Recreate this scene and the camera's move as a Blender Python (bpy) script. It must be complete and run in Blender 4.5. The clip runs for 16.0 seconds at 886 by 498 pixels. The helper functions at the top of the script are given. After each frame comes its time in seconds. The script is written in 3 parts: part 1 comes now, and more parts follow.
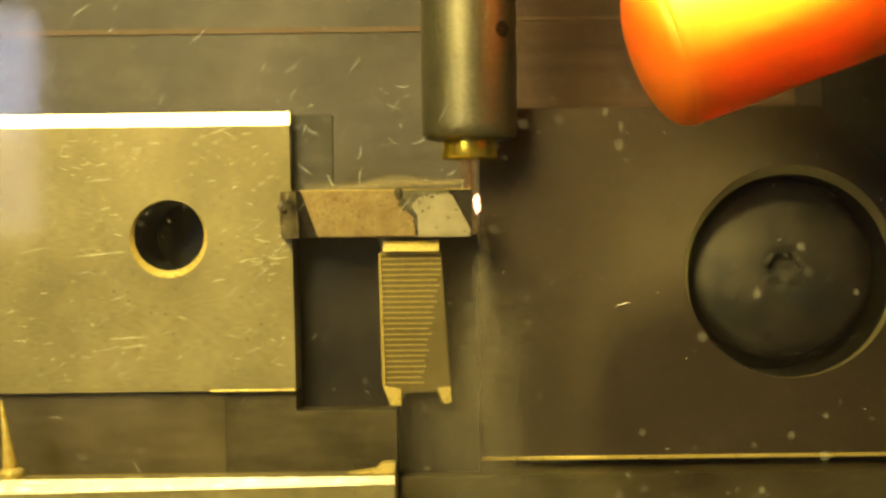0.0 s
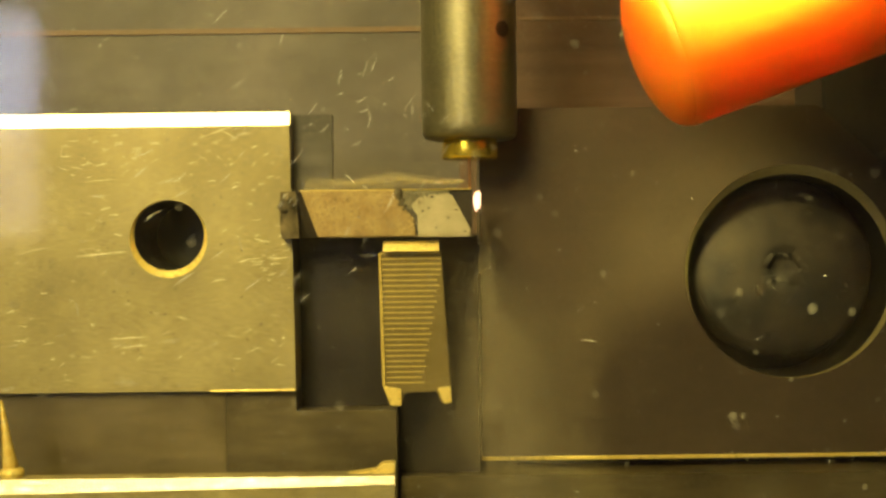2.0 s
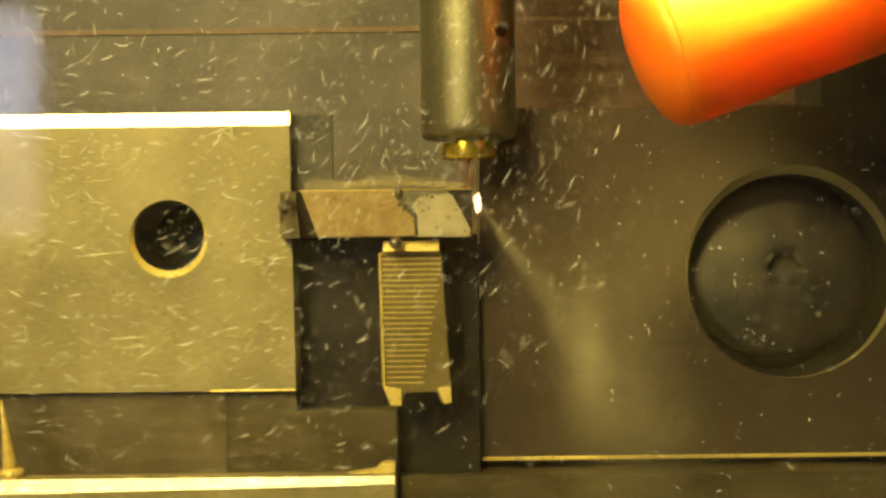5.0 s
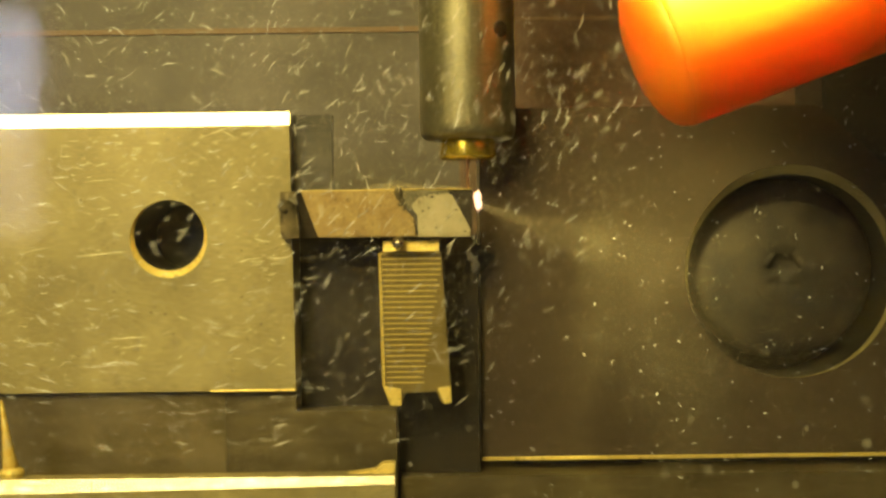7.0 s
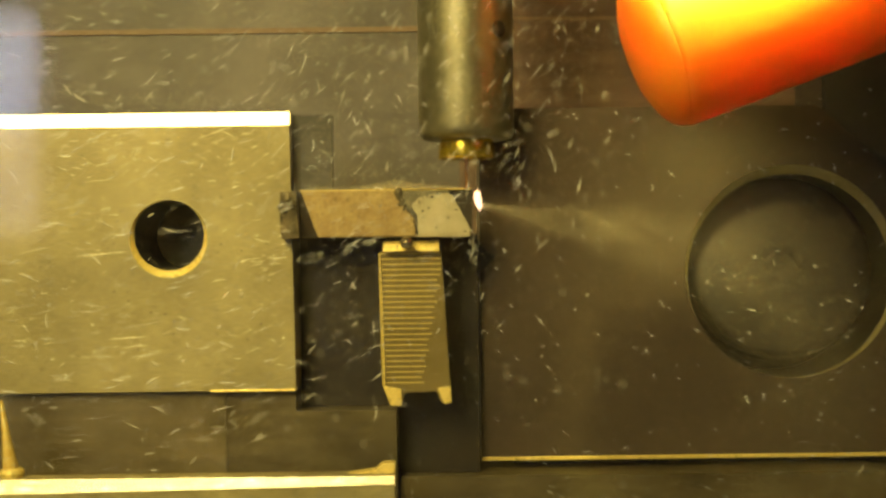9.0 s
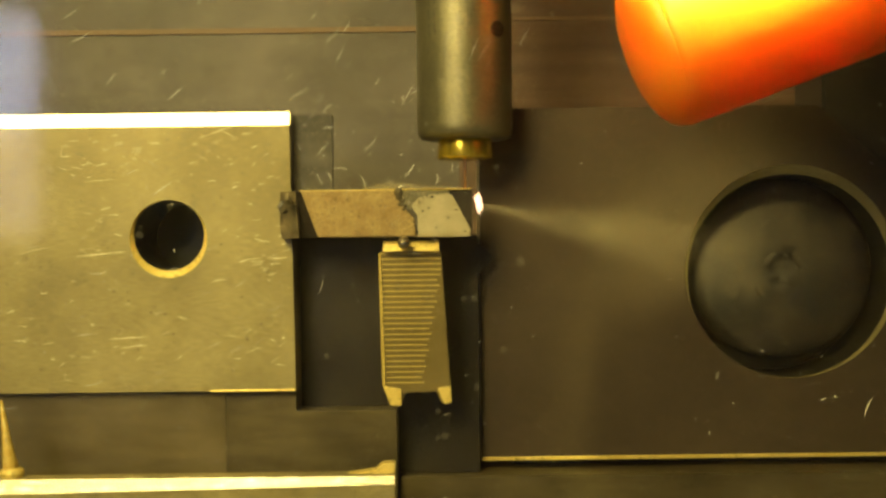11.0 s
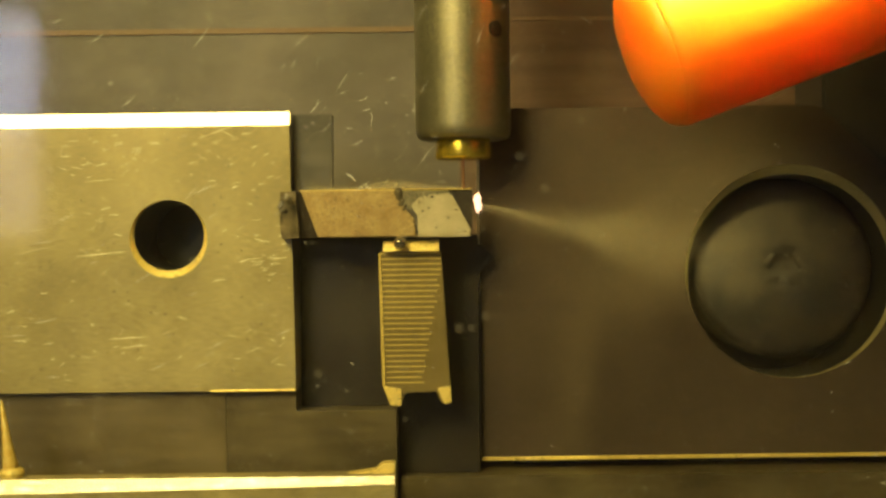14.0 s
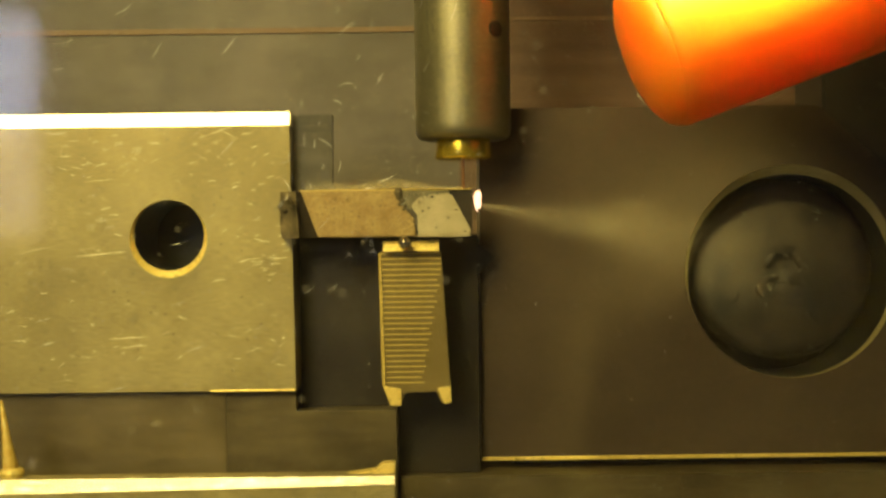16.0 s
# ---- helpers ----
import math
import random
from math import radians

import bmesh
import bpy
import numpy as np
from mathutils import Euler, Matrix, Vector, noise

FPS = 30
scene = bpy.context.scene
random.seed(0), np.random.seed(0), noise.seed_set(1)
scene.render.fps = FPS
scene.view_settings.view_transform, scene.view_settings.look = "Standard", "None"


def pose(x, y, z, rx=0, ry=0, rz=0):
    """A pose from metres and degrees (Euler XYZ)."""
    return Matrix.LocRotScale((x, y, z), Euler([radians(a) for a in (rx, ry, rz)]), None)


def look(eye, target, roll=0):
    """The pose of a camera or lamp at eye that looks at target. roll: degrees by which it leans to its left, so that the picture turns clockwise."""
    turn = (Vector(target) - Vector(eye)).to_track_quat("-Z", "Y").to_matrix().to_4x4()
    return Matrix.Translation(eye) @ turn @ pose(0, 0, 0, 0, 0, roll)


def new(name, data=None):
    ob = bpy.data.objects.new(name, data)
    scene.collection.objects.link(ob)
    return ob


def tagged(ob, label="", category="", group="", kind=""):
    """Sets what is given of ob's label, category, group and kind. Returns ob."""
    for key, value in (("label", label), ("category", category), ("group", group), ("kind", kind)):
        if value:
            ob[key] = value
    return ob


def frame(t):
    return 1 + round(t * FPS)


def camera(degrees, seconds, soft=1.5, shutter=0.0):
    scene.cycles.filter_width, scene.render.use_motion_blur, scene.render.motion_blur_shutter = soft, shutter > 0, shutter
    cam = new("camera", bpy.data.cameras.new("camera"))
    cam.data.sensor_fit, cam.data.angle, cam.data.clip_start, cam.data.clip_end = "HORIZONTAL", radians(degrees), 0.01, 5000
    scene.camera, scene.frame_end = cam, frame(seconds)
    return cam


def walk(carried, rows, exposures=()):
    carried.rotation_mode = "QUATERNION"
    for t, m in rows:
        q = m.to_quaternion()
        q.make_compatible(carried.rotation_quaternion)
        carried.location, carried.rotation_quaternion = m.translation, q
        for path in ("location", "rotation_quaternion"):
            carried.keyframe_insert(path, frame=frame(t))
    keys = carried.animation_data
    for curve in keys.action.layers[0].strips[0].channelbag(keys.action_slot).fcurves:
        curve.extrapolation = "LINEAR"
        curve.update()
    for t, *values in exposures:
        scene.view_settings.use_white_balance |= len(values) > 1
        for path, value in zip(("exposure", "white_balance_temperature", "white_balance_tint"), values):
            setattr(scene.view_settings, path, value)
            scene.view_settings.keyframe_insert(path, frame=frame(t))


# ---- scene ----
# One unit in the building code is a millimetre; part() and thing() turn it into metres.
MM = 0.001
cam = camera(40, 16.0, soft=2.8, shutter=0.5)
EYE = look((0, -0.2, 0), (0, 0.1, 0), -0.7)
walk(cam, [(0.0, EYE), (16.0, EYE)], [(0.0, 0.12), (4.0, 0.08), (7.0, 0.0), (9.0, -0.04), (11.5, -0.08), (16.0, -0.12)])

# ---- light ----
world = bpy.data.worlds.new("world")
scene.world = world
world.use_nodes = True
world.node_tree.nodes["Background"].inputs["Color"].default_value = (0.54, 0.42, 0.40, 1)
world.node_tree.nodes["Background"].inputs["Strength"].default_value = 0.125


def area_lamp(name, at, target, size, power, colour):
    data = bpy.data.lights.new(name, "AREA")
    data.shape, data.size, data.energy, data.color = "DISK", size * MM, power, colour
    ob = new(name, data)
    ob.matrix_world = look([c * MM for c in at], [c * MM for c in target])
    return ob


work = area_lamp("work_lamp", (-115, -216, 150), (-28, 0, -6), 170, 0.285, (1.0, 0.775, 0.25))
work.data.spread = radians(74)
# added spot out of view, its cone narrowed to brighten only the nozzle
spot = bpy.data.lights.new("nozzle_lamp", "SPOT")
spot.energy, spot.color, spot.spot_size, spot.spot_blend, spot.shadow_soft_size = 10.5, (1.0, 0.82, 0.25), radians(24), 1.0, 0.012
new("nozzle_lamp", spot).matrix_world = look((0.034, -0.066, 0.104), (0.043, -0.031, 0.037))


# ---- materials ----
def shader(name):
    m = bpy.data.materials.new(name)
    m.use_nodes = True
    nodes, links = m.node_tree.nodes, m.node_tree.links
    return m, nodes, links, nodes["Principled BSDF"]


def noise_node(nodes, links, scale, detail, stretch=None):
    coords = nodes.new("ShaderNodeTexCoord")
    mapping = nodes.new("ShaderNodeMapping")
    mapping.inputs["Scale"].default_value = stretch or (1, 1, 1)
    links.new(coords.outputs["Object"], mapping.inputs["Vector"])
    n = nodes.new("ShaderNodeTexNoise")
    n.inputs["Scale"].default_value, n.inputs["Detail"].default_value = scale, detail
    links.new(mapping.outputs["Vector"], n.inputs["Vector"])
    return n


def ramp_node(nodes, links, source, stops):
    r = nodes.new("ShaderNodeValToRGB")
    for i, (place, c) in enumerate(stops):
        e = r.color_ramp.elements[i] if i < 2 else r.color_ramp.elements.new(place)
        e.position, e.color = place, (*c, 1) if len(c) == 3 else c
    links.new(source, r.inputs["Fac"])
    return r


def surface(name, dark, light, rough=0.4, metallic=0.0, scale=60, stretch=None, fine=900, fine_amount=0.25, bump=0.05, spread=0.12):
    """Two scales of variation: broad stains between two colours, and fine grain that also drives roughness and relief."""
    m, nodes, links, bsdf = shader(name)
    broad = noise_node(nodes, links, scale, 4)
    stains = ramp_node(nodes, links, broad.outputs["Fac"], [(0.32, dark), (0.68, light)])
    grain = noise_node(nodes, links, fine, 5, stretch)
    grain_tone = ramp_node(nodes, links, grain.outputs["Fac"], [(0.3, (0.5, 0.5, 0.5)), (0.7, (1.1, 1.1, 1.1))])
    mix = nodes.new("ShaderNodeMix")
    mix.data_type, mix.blend_type = "RGBA", "MULTIPLY"
    mix.inputs["Factor"].default_value = fine_amount
    links.new(stains.outputs["Color"], mix.inputs[6])
    links.new(grain_tone.outputs["Color"], mix.inputs[7])
    links.new(mix.outputs[2], bsdf.inputs["Base Color"])
    span = nodes.new("ShaderNodeMapRange")
    span.inputs["To Min"].default_value, span.inputs["To Max"].default_value = max(0.03, rough - spread), min(1.0, rough + spread)
    links.new(grain.outputs["Fac"], span.inputs["Value"])
    links.new(span.outputs["Result"], bsdf.inputs["Roughness"])
    bsdf.inputs["Metallic"].default_value = metallic
    b = nodes.new("ShaderNodeBump")
    b.inputs["Strength"].default_value, b.inputs["Distance"].default_value = bump, 0.0002
    links.new(grain.outputs["Fac"], b.inputs["Height"])
    links.new(b.outputs["Normal"], bsdf.inputs["Normal"])
    return m


def glow(name, colour, strength):
    m, nodes, links, bsdf = shader(name)
    bsdf.inputs["Base Color"].default_value = (*colour, 1)
    bsdf.inputs["Emission Color"].default_value = (*colour, 1)
    bsdf.inputs["Emission Strength"].default_value = strength
    return m


def thin(name, colour, share, rough=0.4):
    """A faint scatterer: mostly clear, partly pale."""
    m, nodes, links, bsdf = shader(name)
    bsdf.inputs["Base Color"].default_value = (*colour, 1)
    bsdf.inputs["Roughness"].default_value = rough
    bsdf.inputs["Alpha"].default_value = share
    return m


def pane_glass(name):
    m, nodes, links, bsdf = shader(name)
    clear, gloss = nodes.new("ShaderNodeBsdfTransparent"), nodes.new("ShaderNodeBsdfGlossy")
    gloss.inputs["Roughness"].default_value = 0.06
    fres, mix = nodes.new("ShaderNodeFresnel"), nodes.new("ShaderNodeMixShader")
    fres.inputs["IOR"].default_value = 1.45
    links.new(fres.outputs["Fac"], mix.inputs["Fac"])
    links.new(clear.outputs["BSDF"], mix.inputs[1])
    links.new(gloss.outputs["BSDF"], mix.inputs[2])
    # an added veil for the haze of murky water, uneven and blotchy
    film, veil = nodes.new("ShaderNodeBsdfTranslucent"), nodes.new("ShaderNodeMixShader")
    film.inputs["Color"].default_value = (0.82, 0.78, 0.66, 1)
    blotch = noise_node(nodes, links, 95, 4)
    amount = nodes.new("ShaderNodeMapRange")
    amount.inputs["From Min"].default_value, amount.inputs["From Max"].default_value = 0.3, 0.7
    amount.inputs["To Min"].default_value, amount.inputs["To Max"].default_value = 0.005, 0.024
    links.new(blotch.outputs["Fac"], amount.inputs["Value"])
    links.new(amount.outputs["Result"], veil.inputs["Fac"])
    links.new(mix.outputs["Shader"], veil.inputs[1])
    links.new(film.outputs["BSDF"], veil.inputs[2])
    links.new(veil.outputs["Shader"], nodes["Material Output"].inputs["Surface"])
    return m


STEEL_GROUND = surface("ground_steel", (0.265, 0.230, 0.103), (0.42, 0.372, 0.178), 0.48, 0.32, 70, (0.35, 1, 2), 1700, 0.6, 0.16)
# colour reddened a little for light bounced off the orange nozzle
STEEL_DULL = surface("dull_steel", (0.060, 0.045, 0.028), (0.100, 0.075, 0.047), 0.5, 0.45, 35, (0.25, 1, 3), 1200, 0.35, 0.06)
STEEL_BRIGHT = surface("polished_edge", (0.70, 0.67, 0.57), (0.82, 0.79, 0.69), 0.24, 0.9, 60, (0.2, 1, 1), 1600, 0.15, 0.03)
# black here also stands for shade in gaps, bores and hollows
STEEL_BLACK = surface("black_shade_steel", (0.014, 0.012, 0.009), (0.036, 0.032, 0.023), 0.4, 0.2, 70, None, 1400, 0.4, 0.1)
STEEL_DARK = surface("wet_dark_steel", (0.065, 0.054, 0.03), (0.40, 0.34, 0.20), 0.34, 0.4, 42, (0.2, 1, 2), 700, 0.5, 0.08)
# the blotches put the plate's blurred reflection into the colour
STEEL_BASE = surface("blotchy_base_steel", (0.12, 0.098, 0.046), (0.34, 0.285, 0.145), 0.34, 0.62, 30, (0.3, 1, 1.6), 400, 0.35, 0.03)
STEEL_REAR = surface("dull_rail_steel", (0.075, 0.061, 0.029), (0.18, 0.15, 0.078), 0.42, 0.5, 42, (0.3, 1, 1.6), 700, 0.5, 0.08)
# dark tone for the shadow beside the clamp plate
SHADOW_STEEL = surface("shadow_steel", (0.040, 0.040, 0.034), (0.092, 0.088, 0.074), 0.4, 0.2, 110, (0.15, 1, 3), 500, 0.6, 0.1)
STEEL_INNER = surface("dark_inner_steel", (0.072, 0.060, 0.031), (0.19, 0.16, 0.084), 0.36, 0.5, 60, (0.3, 1, 1.6), 500, 0.5, 0.1)
TIP_TOP = surface("scorched_carbide", (0.13, 0.12, 0.075), (0.27, 0.25, 0.16), 0.4, 0.3, 400, (1, 1, 2), 2200, 0.6, 0.3)
END_STEEL = surface("broken_end_steel", (0.05, 0.043, 0.026), (0.30, 0.25, 0.14), 0.4, 0.3, 420, (1, 1, 0.4), 1500, 0.7, 0.6)
STEEL_BLASTED = surface("blasted_steel", (0.22, 0.208, 0.134), (0.30, 0.283, 0.182), 0.40, 0.78, 90, None, 2100, 0.55, 0.38)
BRASS = surface("brass", (0.90, 0.66, 0.06), (0.97, 0.76, 0.10), 0.25, 0.88, 120, None, 240, 0.05, 0.0, 0.02)
BRASS_ROUGH = surface("turned_brass", (0.70, 0.47, 0.08), (0.97, 0.80, 0.26), 0.34, 0.4, 700, None, 1500, 0.3, 0.35)
ORANGE = surface("orange_plastic", (0.86, 0.25, 0.011), (0.91, 0.285, 0.016), 0.42, 0.0, 60, None, 2200, 0.08, 0.03, 0.05)
SHANK = surface("oxidised_tan_steel", (0.29, 0.195, 0.070), (0.45, 0.345, 0.145), 0.5, 0.3, 260, None, 2400, 0.75, 0.3)
CARBIDE = surface("ground_carbide", (0.44, 0.40, 0.25), (0.62, 0.57, 0.38), 0.38, 0.35, 240, None, 2600, 0.4, 0.12)
BRAZE = surface("burnt_braze", (0.012, 0.011, 0.008), (0.20, 0.17, 0.09), 0.45, 0.4, 900, None, 3200, 0.6, 0.6)
RIDGED = surface("file_cut_steel", (0.20, 0.158, 0.055), (0.28, 0.225, 0.085), 0.4, 0.5, 120, None, 1800, 0.25, 0.05)
# lighter gold than the bodies: the light on edges is put into the colour
LIT_EDGE = surface("lit_gold_edge", (0.80, 0.64, 0.16), (0.92, 0.76, 0.26), 0.3, 0.3, 160, None, 1900, 0.25, 0.08)
WALL_PAINT = surface("stained_tank_paint", (0.078, 0.070, 0.062), (0.178, 0.162, 0.146), 0.5, 0.0, 38, (0.5, 1, 1), 230, 0.5, 0.03)
# dim streaked brown: light falloff and the nozzle's orange reflection in one colour
DIM_PANEL = surface("dim_orange_lit_paint", (0.115, 0.071, 0.044), (0.225, 0.145, 0.094), 0.45, 0.0, 40, (0.06, 1, 2.4), 150, 0.7, 0.03)
ROOM_PAINT = surface("room_paint", (0.10, 0.10, 0.10), (0.14, 0.14, 0.14), 0.8, 0.0, 3, None, 60, 0.2, 0.02)
COPPER = surface("copper_wire", (0.45, 0.22, 0.10), (0.60, 0.32, 0.16), 0.35, 0.9, 300, None, 3000, 0.2, 0.03)
INK = surface("dark_engraving", (0.10, 0.10, 0.07), (0.15, 0.14, 0.10), 0.6, 0.2, 300, None, 3000, 0.3, 0.1)
SCRATCH = surface("bright_scratch", (0.84, 0.78, 0.54), (0.92, 0.88, 0.68), 0.3, 0.4, 400, None, 3000, 0.2, 0.05)
CHIP = thin("pale_chip", (0.88, 0.92, 0.97), 0.88, 0.2)
SPECK = thin("faint_speck", (0.82, 0.82, 0.76), 0.42, 0.3)
FLAKE = thin("clear_flake", (0.82, 0.82, 0.78), 0.32, 0.3)
SILT = thin("suspended_silt", (0.66, 0.58, 0.38), 0.9)
# dark bluish tone for the shade inside the hole
BORE = surface("shaded_bore", (0.030, 0.033, 0.032), (0.055, 0.060, 0.058), 0.35, 0.2, 160, None, 900, 0.3, 0.1)
TRIM = surface("red_brown_paint", (0.17, 0.105, 0.055), (0.23, 0.15, 0.085), 0.5, 0.0, 14, (0.1, 1, 2), 220, 0.25, 0.02)
# darker than grime alone: recess shade and cast shadows are in the colour
DIM_GRIME = surface("dim_caked_grime", (0.004, 0.0035, 0.003), (0.044, 0.034, 0.022), 0.75, 0.1, 150, None, 900, 0.6, 0.5)
# slats glow by themselves, in place of daylight coming through them
SLAT = glow("daylit_blind", (0.80, 0.84, 1.0), 2.6)
# weaker glow, so that the lower half mirrors more faintly in the pane
DIM_GLOW = glow("dim_lower_glow", (0.86, 0.84, 0.92), 1.5)
MIST = thin("fine_mist", (0.80, 0.73, 0.50), 0.24)
BUBBLE_SOFT = thin("milky_bubble", (0.78, 0.76, 0.70), 0.034, 0.6)
SPARK = glow("spark_glow", (1.0, 0.67, 0.43), 2.2)
DAYLIGHT = glow("daylight", (0.80, 0.84, 1.0), 5.4)
plastic = ORANGE.node_tree.nodes["Principled BSDF"]
plastic.inputs["Subsurface Weight"].default_value = 0.9
plastic.inputs["Subsurface Scale"].default_value = 0.015
plastic.inputs["Subsurface Radius"].default_value = (1.0, 0.9, 0.3)
GLASS = pane_glass("tank_glass")
PEARL = surface("bubble_film", (0.35, 0.32, 0.24), (0.5, 0.46, 0.36), 0.06, 0.9, 300, None, 2000, 0.1, 0.0, 0.02)

# ---- building helpers ----
BASES = {}


def mesh_of(name, bm, material, base, smooth=False):
    bmesh.ops.recalc_face_normals(bm, faces=bm.faces)
    data = bpy.data.meshes.new(name)
    for v in bm.verts:
        v.co = (v.co - Vector(base)) * MM
    for f in bm.faces:
        f.smooth = smooth
    bm.to_mesh(data)
    bm.free()
    data.materials.append(material)
    if smooth:
        data.set_sharp_from_angle(angle=radians(38))
    return data


def part(name, bm, material, parent, label="", smooth=False):
    base = BASES[parent.name]
    ob = new(name, mesh_of(name, bm, material, base, smooth))
    ob.parent = parent
    BASES[ob.name] = base
    return tagged(ob, label)


def thing(name, base, label, category, kind="", group="", bm=None, material=None, smooth=False):
    """A top-level thing at its base: an Empty for parts, or one mesh."""
    ob = new(name, mesh_of(name, bm, material, base, smooth) if bm else None)
    if not bm:
        ob.empty_display_size = 0.005
    ob.location = Vector(base) * MM
    BASES[ob.name] = base
    return tagged(ob, label, category, group, kind)


def bevel(bm, width, segments=2, angle=30):
    edges = [e for e in bm.edges if len(e.link_faces) == 2 and e.calc_face_angle(0) > radians(angle)]
    if width > 0:
        bmesh.ops.bevel(bm, geom=edges, offset=width, segments=segments, affect="EDGES", clamp_overlap=True)
    return bm


def box(x0, x1, y0, y1, z0, z1, width=0.0, segments=2):
    bm = bmesh.new()
    bmesh.ops.create_cube(bm, size=1)
    for v in bm.verts:
        v.co = Vector((x0 + (v.co.x + 0.5) * (x1 - x0), y0 + (v.co.y + 0.5) * (y1 - y0), z0 + (v.co.z + 0.5) * (z1 - z0)))
    return bevel(bm, width, segments)


def slab(outline, y0, y1, width=0.0):
    """An outline in x and z, drawn out from y0 to y1."""
    bm = bmesh.new()
    front = [bm.verts.new((x, y0, z)) for x, z in outline]
    back = [bm.verts.new((x, y1, z)) for x, z in outline]
    bm.faces.new(front)
    bm.faces.new(back[::-1])
    n = len(outline)
    for i in range(n):
        bm.faces.new((front[i], back[i], back[(i + 1) % n], front[(i + 1) % n]))
    bmesh.ops.recalc_face_normals(bm, faces=bm.faces)
    return bevel(bm, width)


def prism(section, x0, x1):
    """A section in y and z, drawn out along x."""
    bm = bmesh.new()
    a = [bm.verts.new((x0, y, z)) for y, z in section]
    b = [bm.verts.new((x1, y, z)) for y, z in section]
    bm.faces.new(a)
    bm.faces.new(b[::-1])
    n = len(section)
    for i in range(n):
        bm.faces.new((a[i], b[i], b[(i + 1) % n], a[(i + 1) % n]))
    return bm


def turned(profile, at, axis=(0, 0, 1), steps=48):
    """A lathe shape: pairs of radius and height along the axis."""
    turn = Vector((0, 0, 1)).rotation_difference(Vector(axis)).to_matrix()
    bm, rings = bmesh.new(), []
    for r, h in profile:
        if r < 1e-6:
            rings.append([bm.verts.new(Vector(at) + turn @ Vector((0, 0, h)))])
        else:
            rings.append([bm.verts.new(Vector(at) + turn @ Vector((r * math.cos(i * math.tau / steps), r * math.sin(i * math.tau / steps), h))) for i in range(steps)])
    for a, b in zip(rings, rings[1:]):
        for i in range(steps):
            j = (i + 1) % steps
            if len(a) > 1 and len(b) > 1:
                bm.faces.new((a[i], a[j], b[j], b[i]))
            elif len(a) > 1:
                bm.faces.new((a[i], a[j], b[0]))
            elif len(b) > 1:
                bm.faces.new((a[0], b[j], b[i]))
    return bm


def holed_face(x0, x1, z0, z1, cx, cz, r, y, outline=None, steps=64):
    """A flat face round a round opening: quads between the rim and the outline."""
    bm = bmesh.new()
    corners = outline or [(x1, z0), (x1, z1), (x0, z1), (x0, z0)]
    rim, edge = [], []
    for i in range(steps):
        a = i * math.tau / steps
        dx, dz = math.cos(a), math.sin(a)
        far = 1e9
        for (ax, az), (bx, bz) in zip(corners, corners[1:] + corners[:1]):
            ex, ez = bx - ax, bz - az
            det = dx * ez - dz * ex
            if abs(det) > 1e-9:
                d = ((ax - cx) * ez - (az - cz) * ex) / det
                s = ((ax - cx) * dz - (az - cz) * dx) / det
                if d > 0 and -1e-6 <= s <= 1 + 1e-6:
                    far = min(far, d)
        rim.append(bm.verts.new((cx + dx * r, y, cz + dz * r)))
        edge.append(bm.verts.new((cx + dx * far, y, cz + dz * far)))
    for i in range(steps):
        j = (i + 1) % steps
        bm.faces.new((rim[i], rim[j], edge[j], edge[i]))
    # close the corners between neighbouring rays
    for x, z in corners:
        a = math.atan2(z - cz, x - cx) % math.tau
        i = int(a / math.tau * steps) % steps
        j = (i + 1) % steps
        c = Vector((x, y, z))
        if (edge[i].co - c).length > 1e-4 and (edge[j].co - c).length > 1e-4:
            bm.faces.new((edge[i], edge[j], bm.verts.new(c)))
    return bm


def ring(c0, r0, c1, r1, steps=72):
    """An uneven chamfer between two circles that face the front."""
    bm, rows = bmesh.new(), []
    for c, r in ((c0, r0), (c1, r1)):
        rows.append([bm.verts.new((c[0] + r * math.cos(i * math.tau / steps), c[1], c[2] + r * math.sin(i * math.tau / steps))) for i in range(steps)])
    for i in range(steps):
        j = (i + 1) % steps
        bm.faces.new((rows[0][i], rows[0][j], rows[1][j], rows[1][i]))
    return bm


def merged(bm, *others):
    for o in others:
        data = bpy.data.meshes.new("join")
        o.to_mesh(data)
        o.free()
        bm.from_mesh(data)
        bpy.data.meshes.remove(data)
    return bm


